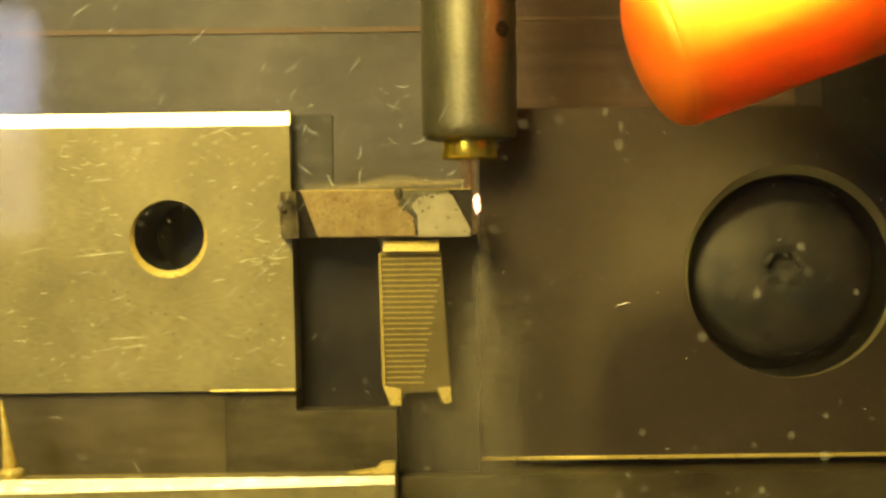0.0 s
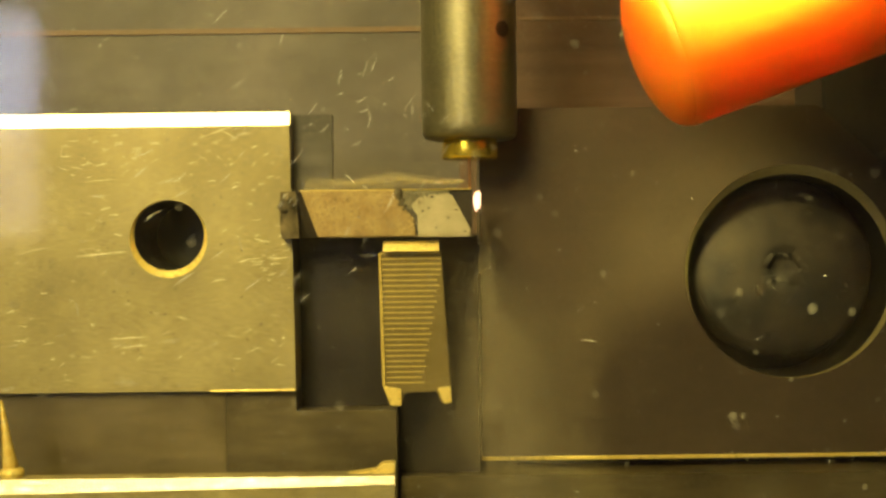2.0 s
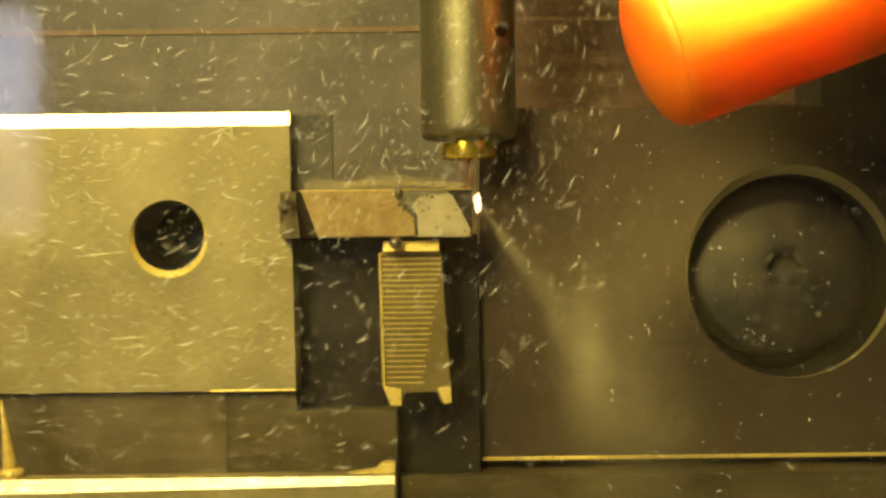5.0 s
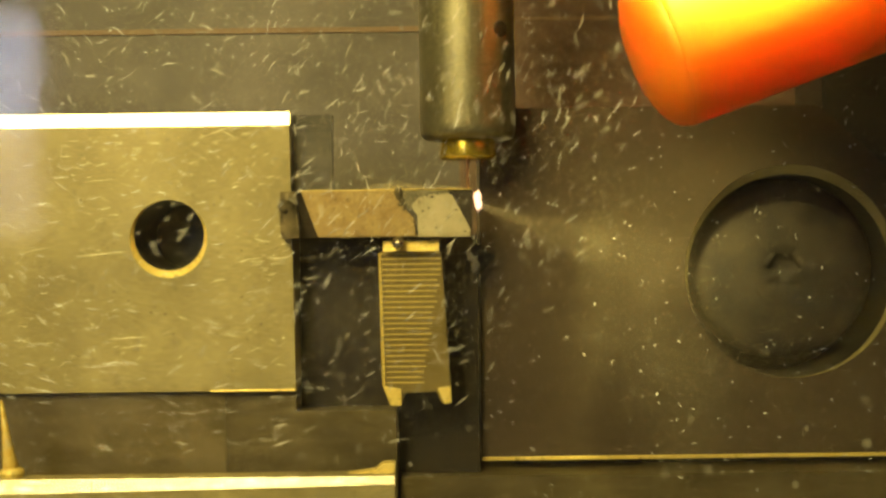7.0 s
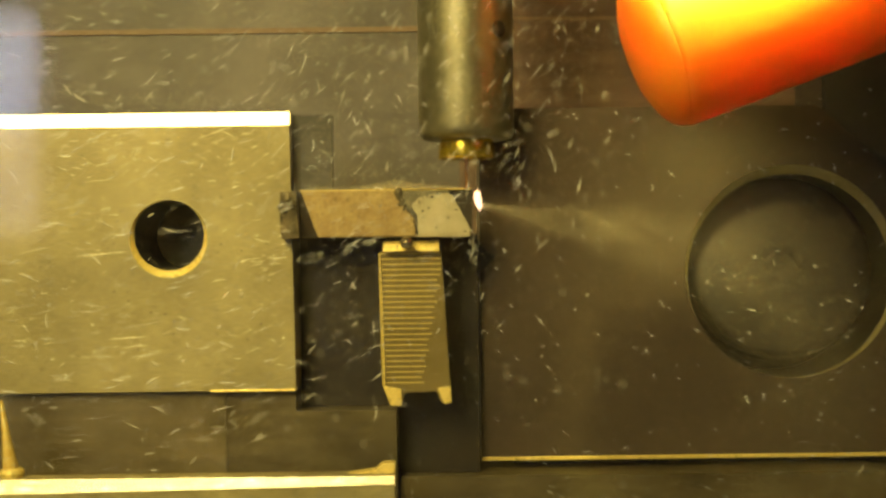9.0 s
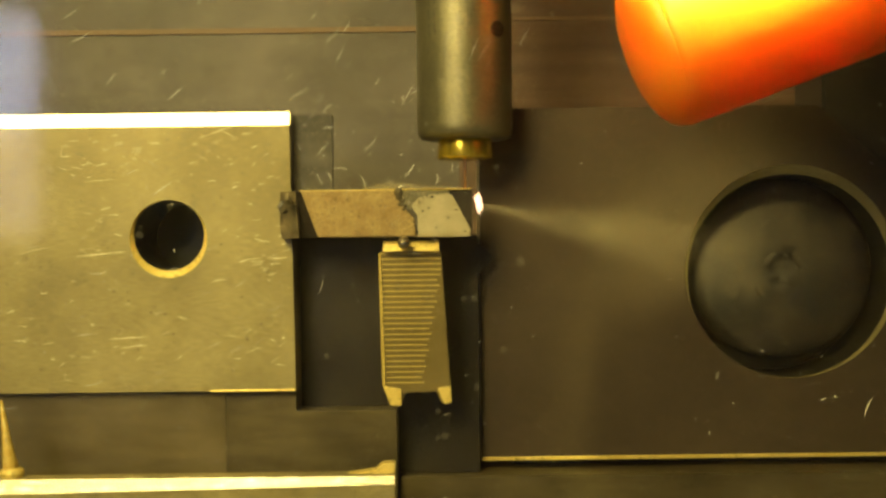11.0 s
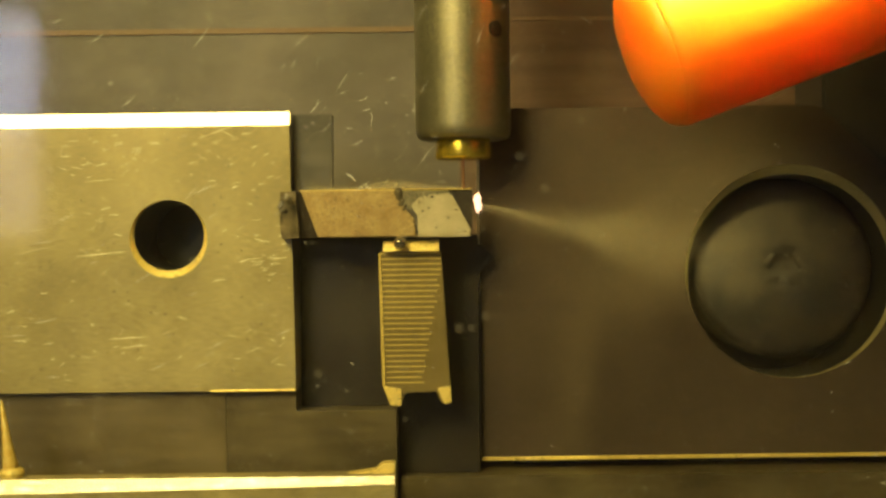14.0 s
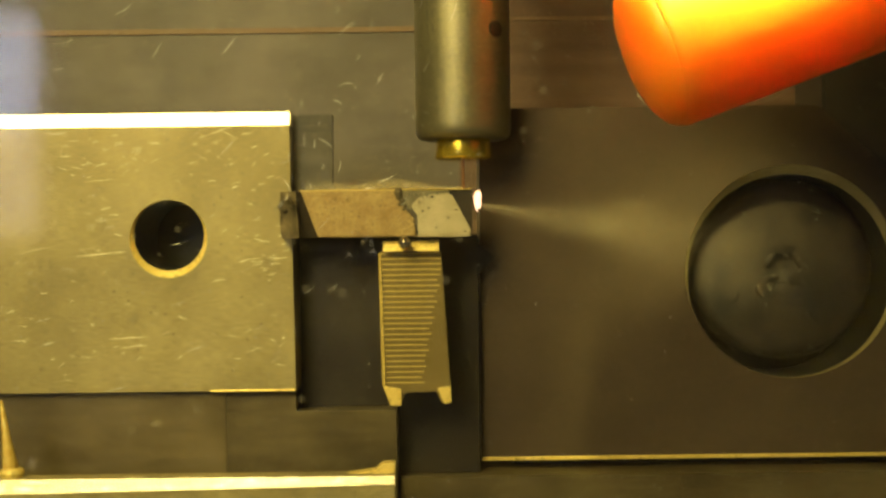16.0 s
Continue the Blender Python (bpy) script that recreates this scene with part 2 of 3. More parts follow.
# ---- the tank and the room ----
def build_setting():
    floor = thing("floor", (0, 0, -62), "stained grey metal tank floor", "floor", "structure", bm=box(-330, 330, -160, 62, -66, -62, 0.5), material=WALL_PAINT)
    wall = thing("wall_north", (0, 60, -62), "olive grey painted metal tank wall", "wall", "structure", bm=box(-330, 330, 60, 66, -62, 260, 0), material=WALL_PAINT)
    thing("trim", (0, 56, 46), "thin red-brown metal ledge along the tank wall", "ledge", "structure", bm=box(-325, 3.4, 59.6, 59.99, 46.5, 47.6), material=TRIM)
    # a thin coloured strip stands for an orange reflection streak
    thing("trim", (170, 56, 48), "thin line for the nozzle's orange reflection on the panel", "ledge", "structure", bm=box(8, 328, 56.2, 56.49, 47.9, 48.6), material=TRIM)
    # added panel that darkens the wall to the right of the guide
    thing("dim_wall_panel", (170, 58, -62), "panel added for the dim, orange-lit side of the wall", "wall panel", "structure", bm=box(3.7, 329, 56.5, 59.9, -61.8, 255, 0.3), material=DIM_PANEL)
    thing("wall_west", (-330, 0, -62), "painted metal tank side wall", "wall", "structure", bm=box(-336, -330.2, -160, 66, -62, 260), material=WALL_PAINT)
    thing("wall_east", (330, 0, -62), "painted metal tank side wall", "wall", "structure", bm=box(330.2, 336, -160, 66, -62, 260), material=WALL_PAINT)
    thing("ceiling", (0, 0, 260), "dark machine hood above the tank", "ceiling", "structure", bm=box(-336, 336, -164, 66, 260.2, 266), material=ROOM_PAINT)
    pane = thing("window_1", (0, -164, -62), "glass front pane with a haze for the murky water", "window", "structure", bm=box(-330, 330, -164, -160.2, -66, 260), material=GLASS)
    pane.visible_shadow = False
    # the dim room behind, with the blind-covered window that mirrors in the pane
    bm = box(-1000, -760, -1290, -1260, -700, 700)
    bm = merged(bm, box(-377, 1000, -1290, -1260, -700, 700), box(-760, -377, -1290, -1260, 234, 700), box(-760, -377, -1290, -1260, -700, 18))
    thing("wall_south", (0, -1290, -700), "dim grey room wall with a window opening", "wall", "structure", bm=bm, material=ROOM_PAINT)
    win = thing("window_2", (-590, -1300, 18), "daylit window with pale horizontal blinds", "window", "structure")
    part("upper_pane", box(-760, -377, -1300, -1296, 122, 234), DAYLIGHT, win)
    part("lower_pane", box(-760, -377, -1300, -1296, 17, 121.5), DIM_GLOW, win, "lower pane set to glow more dimly")
    for z in (44, 76, 101, 137, 160, 192, 217):
        part("slat", box(-758, -379, -1288, -1284, z, z + random.uniform(5, 9), 0.5), SLAT if z > 120 else DIM_GLOW, win, "daylit grey blind slat")


build_setting()


# ---- the fixture ----
def scratches(parent, spots, y, material):
    for x, z, length, tilt, w in spots:
        c, s = math.cos(radians(tilt)), math.sin(radians(tilt))
        n = 6
        bm = bmesh.new()
        up, lo = [], []
        for i in range(n + 1):
            d = length * (i / n - 0.5)
            half = 0.5 * w * (1 - abs(2 * i / n - 1) ** 2) + 0.012
            wob = random.uniform(-0.06, 0.06)
            up.append(bm.verts.new((x + c * d, y - 0.012, z + s * d + half + wob)))
            lo.append(bm.verts.new((x + c * d, y - 0.012, z + s * d - half + wob)))
        ridge = [bm.verts.new((x + c * length * (i / n - 0.5), y - 0.05, (up[i].co.z + lo[i].co.z) / 2)) for i in range(n + 1)]
        for i in range(n):
            bm.faces.new((up[i], up[i + 1], ridge[i + 1], ridge[i]))
            bm.faces.new((ridge[i], ridge[i + 1], lo[i + 1], lo[i]))
        part("scratch", bm, material, parent)


def build_left_plate():
    x0, x1, zt, zb, y1 = -110.0, -25.0, 20.7, -22.9, 28.0
    hx, hz, hr = -45.1, 2.2, 5.8
    plate = thing("clamp_plate", (-60, 10, -23.2), "scratched ground steel clamping plate with a round hole", "plate")
    # the right edge leans a little
    outline = [(-24.45, zb), (x1 - 0.05, zt), (x0, zt), (x0, zb)]
    face = holed_face(x0, x1, zb, zt, hx, hz, 6.4, 0.0, outline, 72)
    body = part("front_face", face, STEEL_GROUND, plate)
    # sides and back
    rear = bmesh.new()
    low = [rear.verts.new((x, y, z)) for x, z in outline for y in (0.0, y1)]
    for i in range(4):
        a, b = 2 * i, 2 * ((i + 1) % 4)
        if i != 1:
            rear.faces.new((low[a], low[b], low[b + 1], low[a + 1]))
    part("side_faces", rear, STEEL_DARK, plate, "dark oily side faces")
    part("back_face", slab([(-24.5, zb), (x1, zt), (x0, zt), (x0, zb)], y1 - 0.5, y1), STEEL_DARK, plate)
    # blind end added; the hole's shade is in its dark colour
    part("hole_wall", turned([(hr, 0.0), (hr, 16), (0, 16)], (hx, 0.75, hz + 0.58), (0, 1, 0), 72), BORE, plate, "dark blind bore", True)
    part("hole_chamfer", ring((hx, 0, hz), 6.4, (hx - 0.05, 0.75, hz + 0.58), hr), LIT_EDGE, body, "bright uneven chamfer of the hole", True)
    # broad chamfer along the top, wider towards the far end
    bm = bmesh.new()
    a = [bm.verts.new(p) for p in ((x0, 0.0, 19.25), (x1, 0.0, 20.7), (x1, 0.55, 22.9), (x0, 0.8, 22.9))]
    b = [bm.verts.new(p) for p in ((x0, y1, 22.9), (x1, y1, 22.9))]
    bm.faces.new(a)
    bm.faces.new((a[3], a[2], b[1], b[0]))
    bm.faces.new((a[1], bm.verts.new((x1, y1, 20.7)), b[1], a[2]))
    part("top_chamfer", bm, STEEL_BRIGHT, plate, "bright polished top chamfer")
    part("lower_lip", prism([(-0.06, -22.95), (0.02, -22.6), (2.0, -22.6), (2.0, -23.1), (0.1, -23.1)], -38.5, -24.5), LIT_EDGE, plate, "lower edge coloured bright as if lit")
    rng = random.Random(4)
    spots = [(-36.2, 20.0, 5.0, 20, 0.16), (-56.5, 11.9, 5.2, 4, 0.07), (-57.0, -0.2, 6.4, 6, 0.16), (-53.4, 0.1, 3.0, 4, 0.10),
             (-52.0, -14.0, 6.4, 3, 0.15), (-51.0, -15.4, 4.6, 5, 0.08), (-32.7, -1.5, 2.0, 18, 0.16), (-34.0, 10.6, 1.6, 22, 0.16),
             (-27.0, -1.2, 3.2, 6, 0.16), (-27.6, -2.0, 2.0, 2, 0.12), (-38.0, 11.6, 1.6, 10, 0.10), (-67.5, 0.5, 5, 12, 0.06)]
    spots += [(rng.uniform(-72, -26), rng.uniform(-21, 19), rng.uniform(0.3, 1.9), rng.gauss(6, 20), rng.uniform(0.04, 0.12)) for _ in range(130)]
    # nicks crowd along the free edge and under the chamfer
    spots += [(rng.uniform(-31, -25.4), rng.uniform(-6, 3), rng.uniform(0.5, 2.2), rng.gauss(8, 8), rng.uniform(0.06, 0.14)) for _ in range(16)]
    spots += [(rng.uniform(-62, -28), rng.uniform(14, 19.5), rng.uniform(0.4, 2.4), rng.gauss(12, 16), rng.uniform(0.05, 0.13)) for _ in range(30)]
    spots = [s for s in spots if (s[0] - hx) ** 2 + (s[1] - hz) ** 2 > 64]
    scratches(body, spots, 0.0, SCRATCH)
    # pits
    for _ in range(100):
        x, z = rng.uniform(-72, -27), rng.uniform(-21, 19)
        if (x - hx) ** 2 + (z - hz) ** 2 > 60:
            r = rng.uniform(0.05, 0.16)
            part("pit", turned([(r, -0.012), (r * 0.6, -0.03), (0, -0.012)], (x, 0, z), (0, 1, 0), 8), STEEL_BLACK, body)


def build_vice():
    # the body fills the dim gap between the plates; its black stands for shade
    vice = thing("vice_body", (-5, 18, -37.9), "steel vice body behind the tool bit, blackened for shade", "vice")
    part("body", slab([(-24.35, 3.0), (5.9, 2.4), (5.9, 0.9), (8.8, -1.4), (6.0, -4.4), (5.85, -37.9), (-7.9, -37.9), (-7.9, -26.45), (-24.3, -26.45)], 6.5, 34, 0.08), STEEL_BLACK, vice)
    # added slab standing in for the shadow at the clamp plate's end
    part("shadow_slab", box(-24.85, -18.2, 3.0, 4.6, 2.9, 22.7, 0.1), SHADOW_STEEL, vice, "dark upright slab for the plate's shadow")
    base = thing("base_block", (-70, 20, -62), "blotchy wet steel base block under the clamping plate", "block")
    part("body", slab([(-120, -23.3), (-36.32, -23.3), (-36.12, -62), (-120, -62)], 1.4, 44, 0.06), STEEL_BASE, base)
    # a second block in a darker colour takes over towards the vice
    inner = thing("inner_block", (-20, 20, -62), "darker steel block beside the vice", "block")
    part("body", slab([(-36.3, -23.3), (-24.6, -23.3), (-24.6, -26.5), (-8.0, -26.5), (-8.0, -62), (-36.1, -62)], 1.45, 44, 0.06), STEEL_INNER, inner)


def build_jaw():
    jaw = thing("ridged_jaw", (-5, 1, -25), "small vice jaw with horizontal file-cut ridges", "jaw")
    body = slab([(-10.25, -0.2), (-0.30, -0.3), (0.95, -22.3), (0.95, -24.6), (-0.6, -24.9), (-1.3, -23.0), (-6.4, -23.2), (-7.0, -25.2), (-8.9, -25.2), (-10.0, -22.0)], -3.4, 6.6, 0.15)
    part("body", body, RIDGED, jaw)
    # facet, edges and ridges take the brighter colour for light they would catch
    part("top_facet", prism([(-5.0, -0.3), (-4.2, 1.35), (6, 1.35), (6, -0.3)], -9.6, -0.7), LIT_EDGE, jaw, "bright bevelled top")
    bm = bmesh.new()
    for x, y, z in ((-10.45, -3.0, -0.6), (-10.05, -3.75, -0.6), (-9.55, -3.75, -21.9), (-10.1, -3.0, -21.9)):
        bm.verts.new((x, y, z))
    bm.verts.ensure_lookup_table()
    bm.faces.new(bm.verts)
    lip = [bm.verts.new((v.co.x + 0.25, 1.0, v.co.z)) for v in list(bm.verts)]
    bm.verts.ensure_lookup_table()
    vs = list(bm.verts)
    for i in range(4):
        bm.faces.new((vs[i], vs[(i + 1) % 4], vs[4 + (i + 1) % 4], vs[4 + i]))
    part("edge_bevel", bm, LIT_EDGE, jaw, "bright bevelled side edge")
    part("foot", slab([(-10.0, -21.9), (-7.0, -22.5), (-7.0, -25.2), (-8.7, -25.2)], -3.8, 2, 0.12), LIT_EDGE, jaw, "bright rounded foot")
    part("foot", slab([(-1.2, -22.4), (0.95, -22.2), (1.1, -24.8), (-0.1, -25.0)], -3.8, 2, 0.12), LIT_EDGE, jaw, "bright rounded foot")
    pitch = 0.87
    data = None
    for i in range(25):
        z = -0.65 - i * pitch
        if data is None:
            ob = part("ridge", prism([(-3.38, 0.11), (-3.49, 0.05), (-3.49, -0.02), (-3.38, -0.09)], -10.05, -0.42), LIT_EDGE, jaw)
            data = ob.data
        else:
            ob = new("ridge", data)
            ob.parent = jaw
        worn = 1.0 if i < 4 else 1.0 - 0.019 * (i - 4) - 0.03 * (i % 3)
        # the ridges stop short on one side, more so lower down
        ob.scale = (worn, 1, 1)
        ob.location = ((-5.0 + 0.022 * i) * MM * (1 - worn) + 0.000022 * i, 0, z * MM)


def build_right_plate():
    plate = thing("side_plate", (45, 16, -36.4), "dull brown-lit steel plate with a counterbored hole and clipped corner", "plate")
    y0, y1 = 9.0, 24.0
    cx, cz, r = 59.6, -5.3, 17.5
    outline = [(120, -36.15), (120, -27), (64.7, 24.0), (6.45, 24.0), (6.15, -36.05)]
    part("front_face", holed_face(0, 0, 0, 0, cx + 0.25, cz + 0.78, r + 0.8, y0, outline, 80), STEEL_DULL, plate)
    rear = bmesh.new()
    vs = [rear.verts.new((x, y, z)) for x, z in outline for y in (y0, y1)]
    n = len(outline)
    for i in range(n):
        a, b = 2 * i, 2 * ((i + 1) % n)
        rear.faces.new((vs[a], vs[b], vs[b + 1], vs[a + 1]))
    rear.faces.new([vs[2 * i + 1] for i in range(n)])
    part("side_faces", rear, STEEL_DARK, plate)
    # lighter steel and an off-centre ring imitate the lit arc
    part("hole_chamfer", ring((cx + 0.25, y0, cz + 0.78), r + 0.8, (cx, y0 + 1.0, cz), r, 80), STEEL_GROUND, plate, "lighter uneven chamfer of the counterbore", True)
    # the bore's own shade is painted on as black
    part("counterbore", turned([(r, 0.9), (r, 14.0), (0, 14.0)], (cx, y0, cz), (0, 1, 0), 80), STEEL_BLACK, plate, "counterbore blackened for its shade", True)
    part("lower_edge", prism([(8.75, -35.9), (9.1, -35.75), (15, -35.75), (15, -36.4), (8.85, -36.4)], 6.25, 119), LIT_EDGE, plate, "thin bright lower edge")
    screw = thing("socket_screw", (cx, y0 + 14, cz), "dark socket head screw sunk in the counterbore", "screw")
    # the head sits high, worn and caked, with the recess shade in its colour
    hx, hz = cx + 0.3, cz + 1.1
    cap = part("head", turned([(0, 5.6), (2.4, 5.4), (3.4, 4.6), (4.6, 4.2), (6.0, 4.4), (7.4, 4.15), (9.0, 4.35), (12.0, 4.3), (14.2, 4.5), (15.3, 5.1), (16.0, 6.6), (16.1, 13.9)], (hx, y0, hz), (0, 1, 0), 64), DIM_GRIME, screw, "", True)
    part("socket", turned([(2.6, 5.2), (3.0, 4.7), (3.6, 4.5), (4.2, 4.3)], (hx, y0, hz), (0, 1, 0), 6), DIM_GRIME, cap, "clogged hexagonal socket")
    rng = random.Random(8)
    for _ in range(46):
        a, d = rng.uniform(0, math.tau), rng.uniform(2.0, 13)
        w = rng.uniform(0.35, 1.5)
        bm = turned([(w, 0.0), (w * 0.7, -0.07), (w * 0.3, -0.11), (0, -0.1)], (0, 0, 0), (0, 1, 0), 9)
        squash, lean = rng.uniform(0.3, 0.9), rng.uniform(0, 3.1)
        for q in bm.verts:
            k = 1 + 0.5 * noise.noise(q.co * 1.3 + Vector((d, a, 0)))
            x, z = q.co.x * k, q.co.z * k * squash
            q.co = Vector((hx + d * math.cos(a) + x * math.cos(lean) - z * math.sin(lean), y0 + 4.33 + q.co.y, hz + d * math.sin(a) + x * math.sin(lean) + z * math.cos(lean)))
        part("grime", bm, DIM_GRIME, cap, "patch of grime", True)
    # added support, black so that the gap under the plate stays dark
    spacer = thing("spacer_bar", (60, 30, -38), "dark steel spacer under the side plate", "spacer", bm=box(12, 118, 14, 40, -37.95, -36.45, 0.2), material=STEEL_BLACK)


def build_shadow_block():
    # made-up block: keeps the area beyond the clipped corner in shadow
    thing("shadow_block", (130, 34, -38), "black block added for the shade behind the side plate", "block", bm=box(70.5, 200, 25, 43, -38, 80, 0.4), material=STEEL_BLACK)


def build_rails():
    rail = thing("front_rail", (-60, 0, -62), "ground steel rail with a gleaming sloped top edge", "rail")
    bm = bmesh.new()
    xa, xb = -120.0, -7.9
    low0, low1, top = -37.8, -36.25, -35.05
    pts = [(xa, -12, -62), (xb, -12, -62), (xb, -12, low1), (xa, -12, low0), (xa, -7, -62), (xb, -7, -62), (xa, -7, top), (xb, -7, top), (xa, -10.5, top), (xb, -11.36, top)]
    v = [bm.verts.new(p) for p in pts]
    for idx in ((0, 1, 2, 3), (4, 5, 7, 6), (6, 7, 9, 8), (0, 3, 8, 6, 4), (1, 5, 7, 9, 2), (0, 4, 5, 1)):
        bm.faces.new([v[i] for i in idx])
    part("body", bm, STEEL_GROUND, rail)
    bm = bmesh.new()
    v = [bm.verts.new(p) for p in ((xa, -12.02, low0), (xb, -12.02, low1), (xb, -11.38, top), (xa, -10.52, top))]
    bm.faces.new(v)
    w = [bm.verts.new((p.co.x, p.co.y + 0.1, p.co.z - 0.4)) for p in v]
    for i in range(4):
        bm.faces.new((v[i], v[(i + 1) % 4], w[(i + 1) % 4], w[i]))
    part("top_bevel", bm, STEEL_BRIGHT, rail, "bright polished bevel")
    # the gold nub stands for an orange reflection at the rail's end
    nub = part("end_nub", slab([(-15.5, -35.04), (-11.0, -34.4), (-10.0, -33.4), (-7.9, -33.3), (-7.9, -35.04)], -9.8, -7.2, 0.15), LIT_EDGE, rail, "small raised end in the gold of a reflection")
    rear = thing("rear_rail", (50, 25, -62), "dull olive steel rail beneath the side plate", "rail", bm=box(-7.7, 130, 3.5, 44, -62, -38.0, 0.3), material=STEEL_REAR)
    pin = thing("brass_pin", (-68.2, -8.6, -35.05), "small leaning conical brass pin standing on the rail", "pin")
    part("cone", turned([(0, 12.3), (0.16, 12.2), (0.25, 11.8), (0.8, 5.0), (1.25, 1.2)], (-68.2, -8.6, -35.05), (-0.13, 0, 1), 32), BRASS_ROUGH, pin, "", True)
    part("flange", turned([(1.2, 1.5), (1.75, 1.2), (1.9, 0.7), (1.6, 0.0)], (-68.2, -8.6, -35.05), (0, 0, 1), 32), LIT_EDGE, pin, "shiny rounded flange", True)


def build_tool_bit():
    tool = thing("tool_bit", (-8, -2.6, 1.4), "tan steel tool bit with a brazed carbide tip", "tool bit")
    top, low = 9.5, 2.1
    shank = part("shank", slab([(-22.6, top), (-7.3, top - 0.05), (-6.6, 7.2), (-4.6, 5.0), (-4.3, low), (-19.9, low)], -6.0, 1.2, 0.14), SHANK, tool)
    # ground end: a broken outer face, then a dark facet standing for a shadow
    def facet(name, front, material, label):
        bm = bmesh.new()
        v = [bm.verts.new(p) for p in front]
        w = [bm.verts.new((x, -0.2, z)) for x, y, z in front]
        bm.faces.new(v)
        bm.faces.new(w[::-1])
        for i in range(len(front)):
            j = (i + 1) % len(front)
            bm.faces.new((v[i], v[j], w[j], w[i]))
        return part(name, bm, material, tool, label)

    facet("end_face", [(-26.0, -5.0, top), (-23.5, -5.6, top), (-23.3, -4.6, 6.0), (-23.2, -3.4, low), (-26.1, -3.0, low - 0.2), (-26.3, -3.6, 5.0)], END_STEEL, "rough broken end")
    facet("shadow_facet", [(-23.48, -5.4, top - 0.02), (-22.62, -5.7, top - 0.02), (-19.95, -1.4, low), (-23.18, -1.2, low)], DIM_GRIME, "dark facet for a shadow across the shank")
    # jagged, broken surface on the end
    rng = random.Random(11)
    for i in range(11):
        x, z = rng.uniform(-26.0, -24.0), rng.uniform(2.2, 9.2)
        y = -5.2 + (top - z) * 0.45
        bm = bmesh.new()
        bmesh.ops.create_cube(bm, size=1)
        tilt = Euler((rng.uniform(-1, 1), rng.uniform(-0.5, 0.5), rng.uniform(-1, 1))).to_matrix()
        for q in bm.verts:
            q.co = tilt @ Vector((q.co.x * rng.uniform(0.4, 0.9), q.co.y * 0.7, q.co.z * rng.uniform(0.8, 2.2))) + Vector((x, y, z))
        part("splinter", bm, rng.choice((STEEL_BLACK, END_STEEL, STEEL_DARK)), tool, "dark jagged splinter")
    tip = part("carbide_tip", slab([(-6.2, top - 0.4), (0.6, top - 0.4), (1.6, 8.6), (4.5, 3.0), (4.3, 2.35), (-3.9, 2.3), (-4.0, 5.4), (-5.6, 7.6)], -5.95, 1.0, 0.12), CARBIDE, tool, "pale ground carbide tip")
    burnt = part("burnt_edge", slab([(-6.9, 9.42), (1.2, 9.3), (0.4, 8.8), (-2.0, 8.75), (-3.6, 8.3), (-4.6, 7.5), (-5.2, 6.3), (-6.2, 7.2)], -6.02, -5.5, 0.04), TIP_TOP, tool, "scorched grey edge of the tip")
    # the guide's shadow on this corner is put in as a dark piece
    part("shaded_end", slab([(0.8, top), (4.8, top - 0.05), (4.75, 2.7), (4.55, 2.6), (1.7, 8.7)], -5.3, 1.1, 0.1), DIM_GRIME, tool, "end of the bit, darkened for the guide's shadow")
    # a gold strip stands for the lit line along the top
    part("top_skin", box(-23.0, 4.7, -5.7, 1.0, top - 0.02, top + 0.12, 0.05), LIT_EDGE, tool, "thin bright top edge")
    seam = [(-7.0, 9.1), (-6.9, 8.5), (-6.4, 7.9), (-6.7, 7.3), (-5.9, 6.9), (-6.2, 6.4), (-5.4, 6.0), (-5.0, 5.4), (-5.3, 4.9), (-4.6, 4.4), (-4.4, 3.7), (-4.2, 2.9)]
    for i, (x, z) in enumerate(seam):
        r = (0.75, 0.62, 0.5, 0.42, 0.34, 0.26, 0.22, 0.2, 0.16, 0.16, 0.14, 0.14)[i]
        bm = bmesh.new()
        bmesh.ops.create_icosphere(bm, subdivisions=2, radius=r)
        for q in bm.verts:
            q.co = q.co * (1 + 0.35 * noise.noise(q.co * 3 + Vector((i, 0, 0)))) * 1.0
            q.co = Vector((q.co.x, q.co.y * 0.45, q.co.z)) + Vector((x, -5.95, z))
        part("braze_bead", bm, BRAZE, tool, "burnt braze bead", True)
    for i in range(18):
        x, z = rng.uniform(-6.0, -0.5), 8.9 - abs(rng.gauss(0, 0.5))
        if i > 14:
            x, z = rng.uniform(-5.0, -3.0), rng.uniform(4.5, 8)
        part("burr", turned([(rng.uniform(0.08, 0.24), 0.0), (0.08, -0.16), (0, -0.18)], (x, -6.03, z), (0, 1, 0), 7), BRAZE, burnt)
    for x, z in ((-2.2, 6.6), (0.9, 5.0), (-1.0, 3.4), (2.2, 6.3), (-4.0, 2.7), (3.5, 2.8)):
        part("pit", turned([(0.17, -0.0), (0.1, -0.04), (0, -0.03)], (x, -5.96, z), (0, 1, 0), 9), STEEL_BLACK, tip)
    for _ in range(34):
        x, z = rng.uniform(-19.5, -8.0), rng.uniform(2.8, 9.0)
        part("pit", turned([(rng.uniform(0.05, 0.13), 0.0), (0.05, -0.03), (0, -0.02)], (x, -6.01, z), (0, 1, 0), 8), STEEL_BLACK, shank)
    part("lower_burr", box(-4.2, 4.4, -6.05, -5.4, 1.95, 2.3, 0.12), CARBIDE, tool)


build_left_plate()
build_vice()
build_jaw()
build_right_plate()
build_shadow_block()
build_rails()
build_tool_bit()


# ---- the moving head ----
HX, HY = 4.65, 1.0


